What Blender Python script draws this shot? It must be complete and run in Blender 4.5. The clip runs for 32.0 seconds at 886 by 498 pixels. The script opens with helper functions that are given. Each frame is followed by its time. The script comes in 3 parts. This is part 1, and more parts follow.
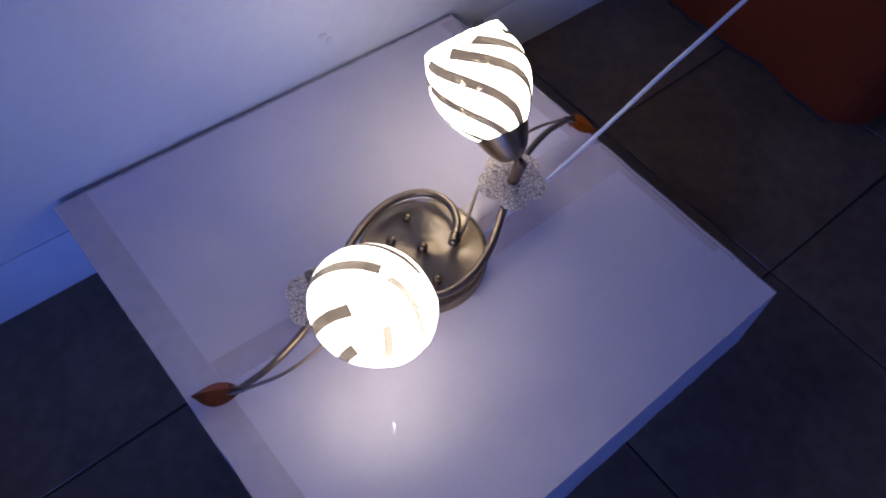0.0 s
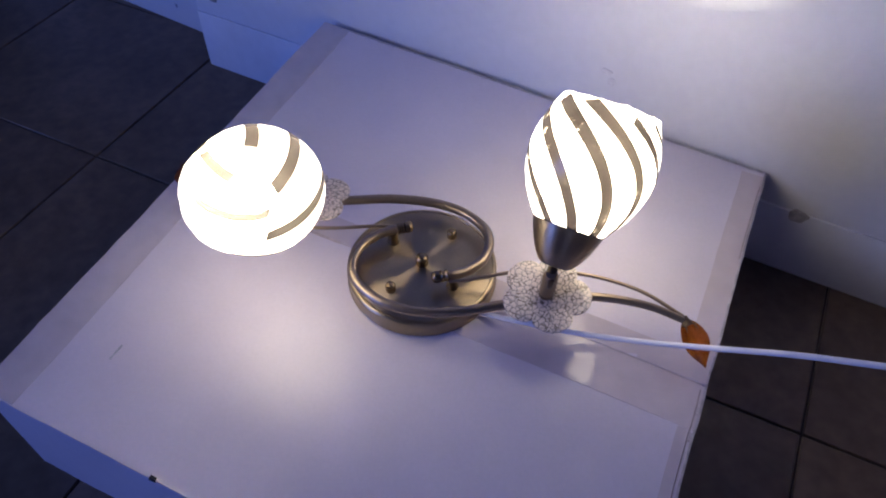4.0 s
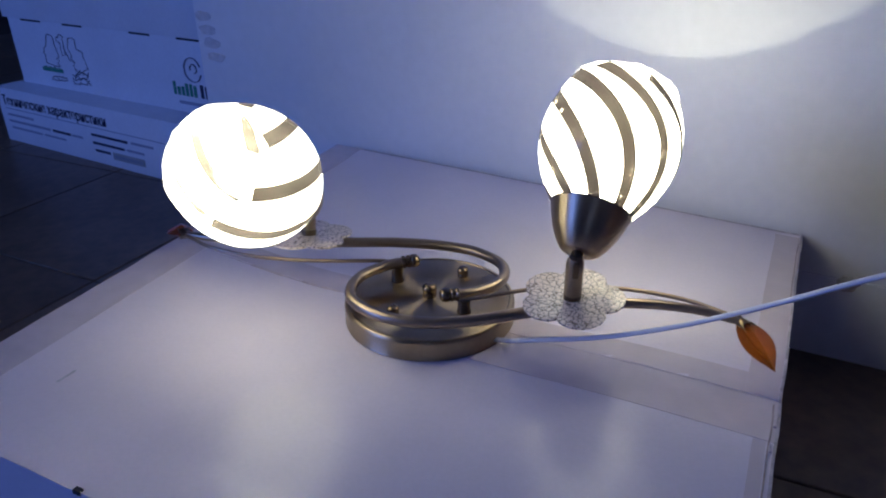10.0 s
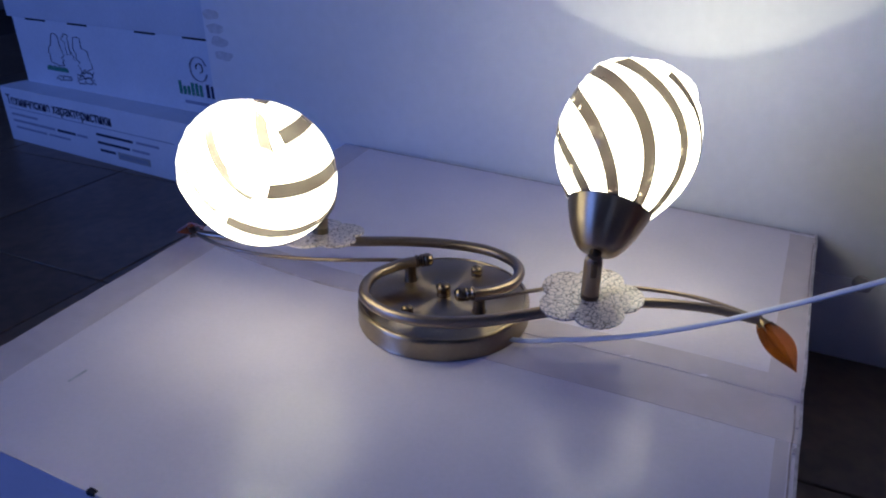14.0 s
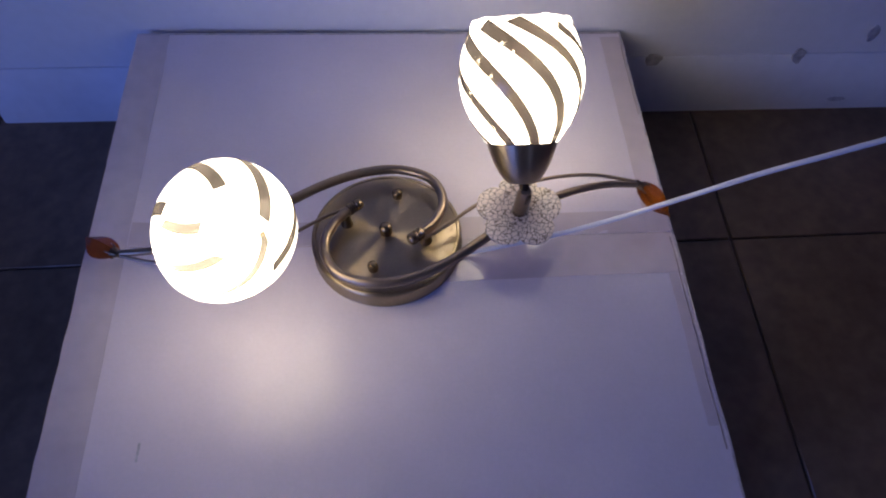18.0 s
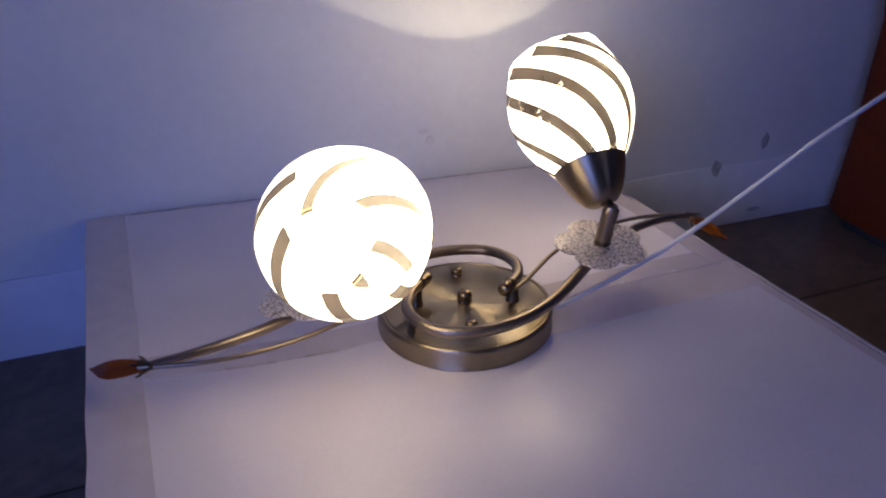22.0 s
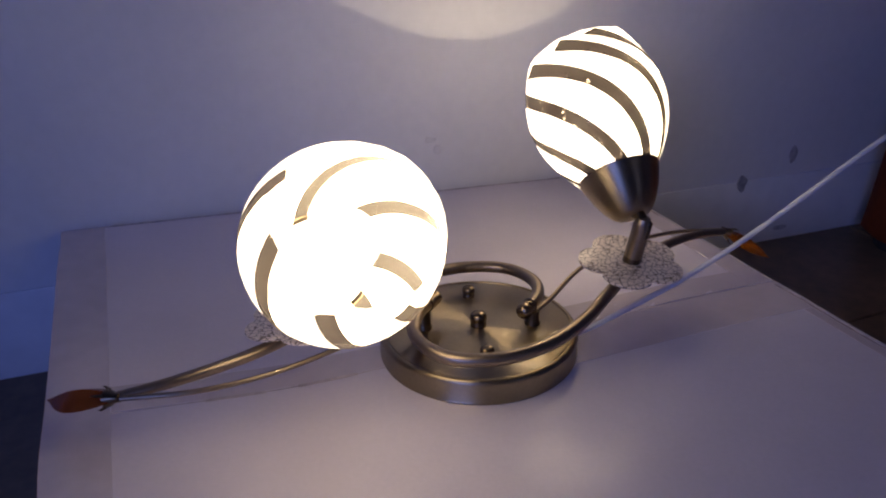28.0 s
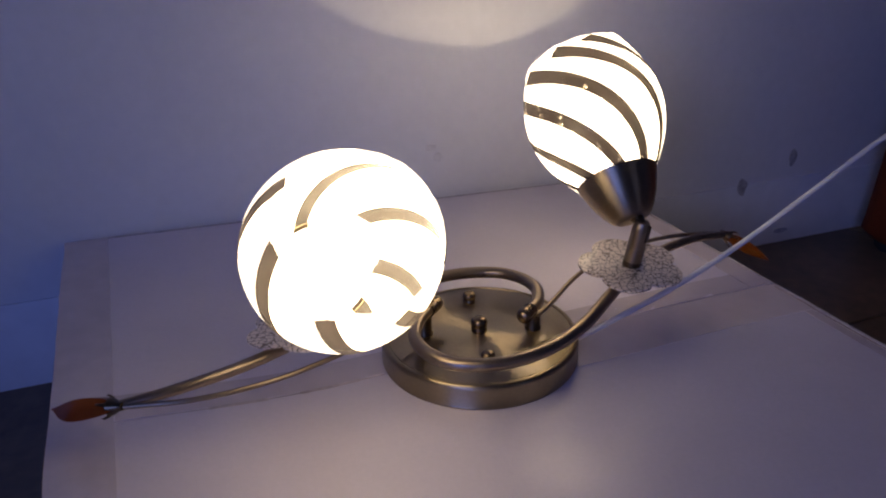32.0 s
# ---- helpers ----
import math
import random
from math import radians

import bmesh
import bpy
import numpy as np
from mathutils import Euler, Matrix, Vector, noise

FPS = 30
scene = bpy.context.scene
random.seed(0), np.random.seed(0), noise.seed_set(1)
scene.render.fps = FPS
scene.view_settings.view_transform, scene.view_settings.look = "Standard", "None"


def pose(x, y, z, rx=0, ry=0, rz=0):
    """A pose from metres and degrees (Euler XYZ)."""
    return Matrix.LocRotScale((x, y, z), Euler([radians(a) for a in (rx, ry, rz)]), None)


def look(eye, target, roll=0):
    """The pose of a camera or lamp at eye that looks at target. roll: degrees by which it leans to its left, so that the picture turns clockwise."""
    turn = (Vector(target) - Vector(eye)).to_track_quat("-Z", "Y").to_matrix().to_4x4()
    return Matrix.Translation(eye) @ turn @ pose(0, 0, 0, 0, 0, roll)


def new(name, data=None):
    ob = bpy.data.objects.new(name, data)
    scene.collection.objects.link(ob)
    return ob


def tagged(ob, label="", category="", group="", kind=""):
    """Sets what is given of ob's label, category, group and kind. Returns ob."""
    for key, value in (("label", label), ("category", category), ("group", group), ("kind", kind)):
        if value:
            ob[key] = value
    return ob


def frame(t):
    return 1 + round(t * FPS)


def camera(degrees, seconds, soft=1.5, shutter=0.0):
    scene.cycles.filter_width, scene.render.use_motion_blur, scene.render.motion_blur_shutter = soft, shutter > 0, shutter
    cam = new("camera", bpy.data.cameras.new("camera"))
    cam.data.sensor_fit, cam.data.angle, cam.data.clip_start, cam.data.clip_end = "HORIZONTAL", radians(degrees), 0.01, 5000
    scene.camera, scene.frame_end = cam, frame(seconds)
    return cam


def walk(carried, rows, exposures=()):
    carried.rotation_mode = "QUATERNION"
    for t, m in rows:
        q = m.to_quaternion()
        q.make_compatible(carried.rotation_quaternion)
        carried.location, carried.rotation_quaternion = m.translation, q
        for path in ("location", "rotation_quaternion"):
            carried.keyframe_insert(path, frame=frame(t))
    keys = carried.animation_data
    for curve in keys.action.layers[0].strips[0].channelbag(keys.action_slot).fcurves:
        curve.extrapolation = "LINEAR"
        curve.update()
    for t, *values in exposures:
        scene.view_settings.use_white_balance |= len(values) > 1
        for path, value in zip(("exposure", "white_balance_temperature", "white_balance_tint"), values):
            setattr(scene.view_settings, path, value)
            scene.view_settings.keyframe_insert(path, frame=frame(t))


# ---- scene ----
cam = camera(62.0, 32.0, soft=2.1)
PATH = [
    (0, (-0.22, -0.35, 0.678), (0.393, 0.521, -1.015), -0.1),
    (0.5, (-0.166, -0.319, 0.681), (0.332, 0.532, -1.059), 0.1),
    (1, (-0.081, -0.343, 0.661), (0.248, 0.601, -1.072), 0.0),
    (1.5, (-0.01, -0.368, 0.661), (0.157, 0.646, -1.054), -0.4),
    (2, (0.031, -0.35, 0.645), (0.026, 0.66, -1.082), 0.2),
    (2.5, (0.09, -0.323, 0.644), (-0.087, 0.634, -1.104), 0.6),
    (3, (0.146, -0.333, 0.624), (-0.232, 0.635, -1.085), 2.6),
    (3.5, (0.169, -0.347, 0.598), (-0.274, 0.698, -1.048), 1.6),
    (4, (0.217, -0.368, 0.54), (-0.393, 0.779, -0.981), 1.1),
    (4.5, (0.239, -0.378, 0.457), (-0.533, 0.893, -0.88), -1.7),
    (6.5, (0.271, -0.44, 0.323), (-0.626, 1.096, -0.59), -1.5),
    (7, (0.27, -0.442, 0.319), (-0.621, 1.102, -0.586), -1.3),
    (7.5, (0.271, -0.442, 0.318), (-0.619, 1.107, -0.581), -1.2),
    (8, (0.271, -0.441, 0.318), (-0.62, 1.108, -0.58), -1.2),
    (8.5, (0.27, -0.442, 0.316), (-0.623, 1.109, -0.575), -1.2),
    (9, (0.269, -0.441, 0.317), (-0.623, 1.113, -0.572), -1.2),
    (9.5, (0.268, -0.442, 0.319), (-0.629, 1.109, -0.569), -1.2),
    (10, (0.268, -0.443, 0.316), (-0.627, 1.113, -0.567), -1.0),
    (10.5, (0.266, -0.442, 0.317), (-0.629, 1.112, -0.568), -1.2),
    (11, (0.265, -0.443, 0.316), (-0.633, 1.112, -0.566), -1.3),
    (11.5, (0.263, -0.443, 0.315), (-0.632, 1.111, -0.571), -1.2),
    (12, (0.261, -0.443, 0.314), (-0.634, 1.113, -0.569), -1.2),
    (12.5, (0.261, -0.443, 0.313), (-0.633, 1.113, -0.57), -1.1),
    (13, (0.26, -0.443, 0.314), (-0.638, 1.111, -0.569), -1.3),
    (13.5, (0.259, -0.445, 0.313), (-0.64, 1.112, -0.563), -1.0),
    (15.5, (0.243, -0.44, 0.307), (-0.618, 1.13, -0.584), -0.3),
    (16, (0.239, -0.438, 0.32), (-0.55, 1.128, -0.642), 0.3),
    (16.5, (0.203, -0.446, 0.418), (-0.348, 0.996, -0.854), 1.8),
    (17, (0.152, -0.443, 0.513), (-0.185, 0.849, -0.976), 1.3),
    (17.5, (0.139, -0.402, 0.541), (-0.131, 0.768, -1.059), -0.5),
    (18, (0.07, -0.395, 0.56), (0.015, 0.748, -1.08), -2.2),
    (18.5, (0.009, -0.397, 0.578), (0.11, 0.735, -1.068), -1.9),
    (19, (-0.011, -0.403, 0.576), (0.152, 0.763, -1.041), -2.2),
    (19.5, (-0.086, -0.419, 0.57), (0.255, 0.746, -1.02), -2.6),
    (20, (-0.109, -0.431, 0.523), (0.292, 0.865, -0.947), -1.5),
    (20.5, (-0.132, -0.448, 0.441), (0.371, 1.009, -0.835), -0.9),
    (21, (-0.154, -0.464, 0.37), (0.371, 1.121, -0.731), -1.9),
    (21.5, (-0.159, -0.472, 0.34), (0.389, 1.2, -0.611), -1.3),
    (22, (-0.168, -0.469, 0.315), (0.381, 1.234, -0.578), -1.3),
    (22.5, (-0.174, -0.465, 0.312), (0.356, 1.258, -0.555), -1.7),
    (23, (-0.172, -0.466, 0.306), (0.366, 1.257, -0.555), -1.7),
    (23.5, (-0.17, -0.466, 0.305), (0.369, 1.259, -0.551), -1.6),
    (24, (-0.172, -0.467, 0.306), (0.363, 1.261, -0.546), -1.6),
    (24.5, (-0.174, -0.47, 0.307), (0.359, 1.263, -0.538), -1.7),
    (25, (-0.174, -0.468, 0.305), (0.363, 1.264, -0.537), -1.6),
    (25.5, (-0.173, -0.469, 0.305), (0.37, 1.264, -0.535), -1.5),
    (27.5, (-0.161, -0.421, 0.288), (0.384, 1.308, -0.557), -1.0),
    (28, (-0.158, -0.414, 0.284), (0.397, 1.313, -0.558), -0.9),
    (28.5, (-0.158, -0.413, 0.284), (0.398, 1.314, -0.56), -1.1),
    (29, (-0.157, -0.41, 0.281), (0.395, 1.32, -0.556), -1.3),
    (29.5, (-0.158, -0.413, 0.284), (0.398, 1.314, -0.556), -1.1),
    (30, (-0.159, -0.415, 0.283), (0.403, 1.319, -0.542), -1.3),
    (30.5, (-0.158, -0.415, 0.281), (0.399, 1.32, -0.541), -1.6),
    (31, (-0.158, -0.416, 0.284), (0.387, 1.318, -0.55), -1.7),
    (31.5, (-0.158, -0.417, 0.281), (0.391, 1.322, -0.541), -1.8),
    (32, (-0.157, -0.418, 0.284), (0.393, 1.321, -0.538), -1.7),
]
EXPOSURES = [(0.0, -0.08, 5950, 7), (1.0, 0.02, 6350, 8), (2.0, 0.11, 6350, 7), (4.0, 0.17, 6550, 3), (6.5, 0.0, 6200, -9), (15.5, -0.05, 6250, -8), (17.0, -0.05, 6600, 4), (20.0, 0.1, 7050, 3), (22.0, -0.27, 7350, 4), (25.5, -0.42, 7350, 4), (28.0, -0.7, 7750, 6), (32.0, -0.8, 7850, 6)]
walk(cam, [(t, look(eye, target, roll)) for t, eye, target, roll in PATH], EXPOSURES)

# ---- light ----
world = bpy.data.worlds.new("world")
scene.world = world
world.use_nodes = True
world.node_tree.nodes["Background"].inputs[0].default_value = (0.36, 0.42, 1.0, 1)
world.node_tree.nodes["Background"].inputs[1].default_value = 0.6


def lamp(name, kind, energy, colour, m, size=0.1, size_y=None):
    data = bpy.data.lights.new(name, kind)
    data.energy, data.color = energy, colour
    if kind == "AREA":
        data.shape, data.size, data.size_y = "RECTANGLE", size, size_y or size
    else:
        data.shadow_soft_size = size
    ob = new(name, data)
    ob.matrix_world = m
    return ob


FLOOR = -0.125          # floor level; the lamp's foot stands at 0 on the box
WALL_Y = 0.2955         # face of the wall behind the box
WALL_END = -0.531       # the wall's outer corner
lamp("window_light", "AREA", 32.8, (0.14, 0.24, 1.0), look((-1.9, -2.34, 0.98), (-0.1, 0.0, 0.05)), 1.2, 1.0)

# ---- materials ----


def mat(name, colour, rough=0.5, metal=0.0, grain=0.0, scale=200.0, bump=0.0, stain=0.0, stain_scale=6.0, spec=0.5, coat=0.0):
    """Principled surface with fine grain, broad stains and a small bump."""
    m = bpy.data.materials.new(name)
    m.use_nodes = True
    nt = m.node_tree
    b = nt.nodes["Principled BSDF"]
    b.inputs["Base Color"].default_value = (*colour, 1)
    b.inputs["Roughness"].default_value = rough
    b.inputs["Metallic"].default_value = metal
    b.inputs["Specular IOR Level"].default_value = spec
    b.inputs["Coat Weight"].default_value = coat
    tc = nt.nodes.new("ShaderNodeTexCoord")
    out = None
    for amount, sc in ((grain, scale), (stain, stain_scale)):
        if not amount:
            continue
        n = nt.nodes.new("ShaderNodeTexNoise")
        n.inputs["Scale"].default_value = sc
        n.inputs["Detail"].default_value = 5
        nt.links.new(tc.outputs["Object"], n.inputs["Vector"])
        r = nt.nodes.new("ShaderNodeMapRange")
        r.inputs["From Min"].default_value, r.inputs["From Max"].default_value = 0.3, 0.7
        r.inputs["To Min"].default_value, r.inputs["To Max"].default_value = 1 - amount, 1 + amount
        nt.links.new(n.outputs["Fac"], r.inputs["Value"])
        mul = nt.nodes.new("ShaderNodeMix")
        mul.data_type, mul.blend_type = "RGBA", "MULTIPLY"
        mul.inputs["Factor"].default_value = 1
        if out is None:
            mul.inputs[6].default_value = (*colour, 1)
        else:
            nt.links.new(out, mul.inputs[6])
        nt.links.new(r.outputs["Result"], mul.inputs[7])
        out = mul.outputs[2]
    if out is not None:
        nt.links.new(out, b.inputs["Base Color"])
    if bump:
        n = nt.nodes.new("ShaderNodeTexNoise")
        n.inputs["Scale"].default_value = scale
        n.inputs["Detail"].default_value = 4
        nt.links.new(tc.outputs["Object"], n.inputs["Vector"])
        bp = nt.nodes.new("ShaderNodeBump")
        bp.inputs["Strength"].default_value = 1
        bp.inputs["Distance"].default_value = bump
        nt.links.new(n.outputs["Fac"], bp.inputs["Height"])
        nt.links.new(bp.outputs["Normal"], b.inputs["Normal"])
    return m


def brushed(name, colour, rough=0.3, radial=False, stretch=1.0, coat=0.0):
    """Antique brass with fine brush marks, round the axis of the foot or along the tubes."""
    m = mat(name, colour, rough, 1.0, 0.05, 400, 0, 0.06, 40)
    nt = m.node_tree
    b = nt.nodes["Principled BSDF"]
    b.inputs["Anisotropic"].default_value = 0.3
    b.inputs["Coat Weight"].default_value = coat
    b.inputs["Coat Roughness"].default_value = 0.05
    b.inputs["Coat IOR"].default_value = 1.7
    if radial:
        b.inputs["Anisotropic"].default_value = stretch
        t = nt.nodes.new("ShaderNodeTangent")
        t.direction_type, t.axis = "RADIAL", "Z"
        b.inputs["Anisotropic Rotation"].default_value = 0.25
        nt.links.new(t.outputs["Tangent"], b.inputs["Tangent"])
    return m


M_WALL = mat("painted_wall", (0.80, 0.80, 0.80), 0.6, 0, 0.02, 90, 0.00018, 0.05, 3)
M_BASEBOARD = mat("painted_baseboard", (0.76, 0.77, 0.79), 0.45, 0, 0.03, 60, 0.0004, 0.06, 9)
M_CHIP = mat("chipped_paint", (0.42, 0.40, 0.39), 0.8, 0, 0.35, 120, 0.0005)
M_TILE = mat("floor_tile", (0.158, 0.110, 0.071), 0.36, 0, 0.18, 60, 0.0002, 0.2, 5, spec=0.34)
M_GROUT = mat("grout", (0.075, 0.058, 0.045), 0.9, 0, 0.2, 200)
M_CARD = mat("white_cardboard", (0.76, 0.70, 0.765), 0.42, 0, 0.02, 300, 0.0001, 0.04, 12, coat=0.35)
M_CARD.node_tree.nodes["Principled BSDF"].inputs["Coat Roughness"].default_value = 0.16
M_EDGE = mat("grey_cardboard_edge", (0.50, 0.46, 0.48), 0.8, 0, 0.3, 150, 0.0003)
# Near-black that paints in the shade of gaps, slots and a dent
M_GAP = mat("gap_shade", (0.03, 0.03, 0.035), 0.9)
# Two browns that stand for the shade inside the box's slits
M_SLIT = mat("shaded_slit", (0.34, 0.275, 0.26), 0.8, 0, 0.4, 120)
M_SEAM = mat("shaded_seam", (0.50, 0.425, 0.41), 0.8, 0, 0.4, 120)
M_TAPE = mat("packing_tape", (0.66, 0.59, 0.615), 0.20, 0, 0.05, 60, 0.0004, 0.06, 14, coat=0.3)
M_TAPE_DULL = mat("dull_tape", (0.67, 0.59, 0.61), 0.24, 0, 0.04, 45, 0.0004, 0.05, 14, coat=0.45)
M_BRASS = brushed("antique_brass", (0.345, 0.27, 0.195), 0.35)
M_BRASS_FOOT = brushed("brushed_brass", (0.37, 0.29, 0.185), 0.35, True, 1.0, 0.35)
M_BRASS_RIM = brushed("spun_brass", (0.36, 0.285, 0.18), 0.34, True, 0.55, 0.2)
M_BRASS_CUP = brushed("brushed_brass_cup", (0.40, 0.325, 0.225), 0.37, True, 0.75)
M_BRASS_NUT = brushed("aged_brass", (0.25, 0.185, 0.115), 0.25)
M_BRASS_DARK = brushed("dark_brass", (0.16, 0.12, 0.075), 0.28)
M_CABLE = mat("white_cable", (0.64, 0.65, 0.72), 0.35)
M_CARTON = mat("white_carton", (0.70, 0.71, 0.74), 0.55, 0, 0.03, 200, 0.0001, 0.05, 8)
M_PRINT = mat("dark_print", (0.03, 0.03, 0.06), 0.6)
M_PRINT_GREY = mat("grey_print", (0.30, 0.31, 0.38), 0.6)
M_PRINT_GREEN = mat("green_print", (0.07, 0.24, 0.15), 0.6)
M_LABEL = mat("grey_label", (0.36, 0.35, 0.33), 0.6, 0, 0.2, 300)
M_FAINT = mat("faint_mark", (0.74, 0.735, 0.735), 0.7, 0, 0.08, 160)
M_ORANGE = mat("orange_upholstery", (0.155, 0.027, 0.007), 0.8, 0, 0.12, 150, 0.0006, 0.18, 6, spec=0.2)
M_SMUDGE = mat("grey_smudge", (0.50, 0.50, 0.53), 0.8, 0, 0.25, 120)
M_RUB = mat("grey_rub", (0.60, 0.595, 0.60), 0.75, 0, 0.12, 160)
M_ROOM = mat("room_paint", (0.42, 0.415, 0.41), 0.8, 0, 0.04, 30)
M_FILAMENT = bpy.data.materials.new("glowing_filament")
M_FILAMENT.use_nodes = True
_b = M_FILAMENT.node_tree.nodes["Principled BSDF"]
_b.inputs["Emission Color"].default_value = (1.0, 0.88, 0.74, 1)
_b.inputs["Emission Strength"].default_value = 60
M_BULB = bpy.data.materials.new("clear_bulb_glass")
M_BULB.use_nodes = True
_n = M_BULB.node_tree
_t = _n.nodes.new("ShaderNodeBsdfTransparent")
_t.inputs[0].default_value = (0.97, 0.95, 0.92, 1)
_m = _n.nodes.new("ShaderNodeMixShader")
_m.inputs[0].default_value = 0.9
_n.nodes["Principled BSDF"].inputs["Roughness"].default_value = 0.03
_n.links.new(_n.nodes["Principled BSDF"].outputs[0], _m.inputs[1])
_n.links.new(_t.outputs[0], _m.inputs[2])
_n.links.new(_m.outputs[0], _n.nodes["Material Output"].inputs[0])


def milk_glass(strength):
    m = bpy.data.materials.new("lit_milk_glass")
    m.use_nodes = True
    b = m.node_tree.nodes["Principled BSDF"]
    b.inputs["Base Color"].default_value = (0.86, 0.84, 0.80, 1)
    b.inputs["Roughness"].default_value = 0.12
    b.inputs["Emission Color"].default_value = (1.0, 0.84, 0.695, 1)
    b.inputs["Emission Strength"].default_value = strength
    return m


def clear_stripe(light=1.0, glint=0.635):
    """Etched outer skin of a stripe: lets a little brownish light through, with a few clear glints."""
    m = bpy.data.materials.new("etched_glass_stripe")
    m.use_nodes = True
    nt = m.node_tree
    b = nt.nodes["Principled BSDF"]
    b.inputs["Base Color"].default_value = (0.100, 0.090, 0.079, 1)
    b.inputs["Roughness"].default_value = 0.10
    tl = nt.nodes.new("ShaderNodeBsdfTranslucent")
    broad = nt.nodes.new("ShaderNodeTexNoise")
    broad.inputs["Scale"].default_value = 38
    broad.inputs["Detail"].default_value = 3
    tone = nt.nodes.new("ShaderNodeValToRGB")
    tone.color_ramp.elements[0].position, tone.color_ramp.elements[0].color = 0.33, (0.0122 * light, 0.0098 * light, 0.0086 * light, 1)
    tone.color_ramp.elements[1].position, tone.color_ramp.elements[1].color = 0.72, (0.031 * light, 0.0263 * light, 0.0230 * light, 1)
    nt.links.new(broad.outputs["Fac"], tone.inputs[0])
    nt.links.new(tone.outputs[0], tl.inputs[0])
    half_mix = nt.nodes.new("ShaderNodeMixShader")
    half_mix.inputs[0].default_value = 0.5
    nt.links.new(b.outputs[0], half_mix.inputs[1])
    nt.links.new(tl.outputs[0], half_mix.inputs[2])
    t = nt.nodes.new("ShaderNodeBsdfTransparent")
    t.inputs[0].default_value = (0.80, 0.72, 0.62, 1)
    n = nt.nodes.new("ShaderNodeTexNoise")
    n.inputs["Scale"].default_value = 150
    n.inputs["Detail"].default_value = 8
    n.inputs["Roughness"].default_value = 0.68
    tc = nt.nodes.new("ShaderNodeTexCoord")
    nt.links.new(tc.outputs["Object"], n.inputs["Vector"])
    nt.links.new(tc.outputs["Object"], broad.inputs["Vector"])
    # Spots of noise are left clear to stand in for glints of the bulb
    r = nt.nodes.new("ShaderNodeMapRange")
    r.inputs["From Min"].default_value, r.inputs["From Max"].default_value = glint, glint + 0.105
    r.inputs["To Min"].default_value, r.inputs["To Max"].default_value = 0.0, 0.4
    nt.links.new(n.outputs["Fac"], r.inputs["Value"])
    mix = nt.nodes.new("ShaderNodeMixShader")
    nt.links.new(r.outputs["Result"], mix.inputs[0])
    nt.links.new(half_mix.outputs[0], mix.inputs[1])
    nt.links.new(t.outputs[0], mix.inputs[2])
    nt.links.new(mix.outputs[0], nt.nodes["Material Output"].inputs[0])
    return m


def crackle():
    """White flakes parted by brown cracks."""
    m = mat("crackle_enamel", (0.8, 0.77, 0.72), 0.32, coat=1.0)
    nt = m.node_tree
    b = nt.nodes["Principled BSDF"]
    tc = nt.nodes.new("ShaderNodeTexCoord")
    n = nt.nodes.new("ShaderNodeTexNoise")
    n.inputs["Scale"].default_value = 180
    mixv = nt.nodes.new("ShaderNodeMix")
    mixv.data_type = "VECTOR"
    mixv.inputs["Factor"].default_value = 0.005
    nt.links.new(tc.outputs["Object"], n.inputs["Vector"])
    nt.links.new(tc.outputs["Object"], mixv.inputs[4])
    nt.links.new(n.outputs["Color"], mixv.inputs[5])
    b.inputs["Coat Roughness"].default_value = 0.26
    v = nt.nodes.new("ShaderNodeTexVoronoi")
    v.feature = "DISTANCE_TO_EDGE"
    v.inputs["Scale"].default_value = 222
    nt.links.new(mixv.outputs[1], v.inputs["Vector"])
    r = nt.nodes.new("ShaderNodeValToRGB")
    r.color_ramp.elements[0].position, r.color_ramp.elements[0].color = 0.034, (0.19, 0.135, 0.085, 1)
    r.color_ramp.elements[1].position, r.color_ramp.elements[1].color = 0.080, (0.87, 0.745, 0.615, 1)
    nt.links.new(v.outputs["Distance"], r.inputs[0])
    nt.links.new(r.outputs[0], b.inputs["Base Color"])
    bp = nt.nodes.new("ShaderNodeBump")
    bp.inputs["Distance"].default_value = 0.0006
    nt.links.new(v.outputs["Distance"], bp.inputs["Height"])
    nt.links.new(bp.outputs[0], b.inputs["Normal"])
    return m


def amber(name, colour, through_colour, amount, clear=0.5):
    m = mat(name, colour, 0.14, stain=0.25, stain_scale=60, spec=0.4)
    b = m.node_tree.nodes["Principled BSDF"]
    b.inputs["Transmission Weight"].default_value = clear
    b.inputs["IOR"].default_value = 1.45
    nt = m.node_tree
    tl = nt.nodes.new("ShaderNodeBsdfTranslucent")
    tl.inputs[0].default_value = through_colour
    mix = nt.nodes.new("ShaderNodeMixShader")
    mix.inputs[0].default_value = amount
    nt.links.new(b.outputs[0], mix.inputs[1])
    nt.links.new(tl.outputs[0], mix.inputs[2])
    nt.links.new(mix.outputs[0], nt.nodes["Material Output"].inputs[0])
    return m


M_CRACKLE = crackle()
# One amber glass; the left leaf's copy is darkened for the light it lacks
LEAVES = {0: amber("lit_amber_glass", (0.58, 0.17, 0.020), (1.0, 0.46, 0.05, 1), 0.12, 0.9), 180: amber("unlit_amber_glass", (0.34, 0.105, 0.030), (0.80, 0.26, 0.04, 1), 0.12)}
STRIPES = {0: clear_stripe(1.4, 0.595), 180: clear_stripe(1.45, 0.70)}
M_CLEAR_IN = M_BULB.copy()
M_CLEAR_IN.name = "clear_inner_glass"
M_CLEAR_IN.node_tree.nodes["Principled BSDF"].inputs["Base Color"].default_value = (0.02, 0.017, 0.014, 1)

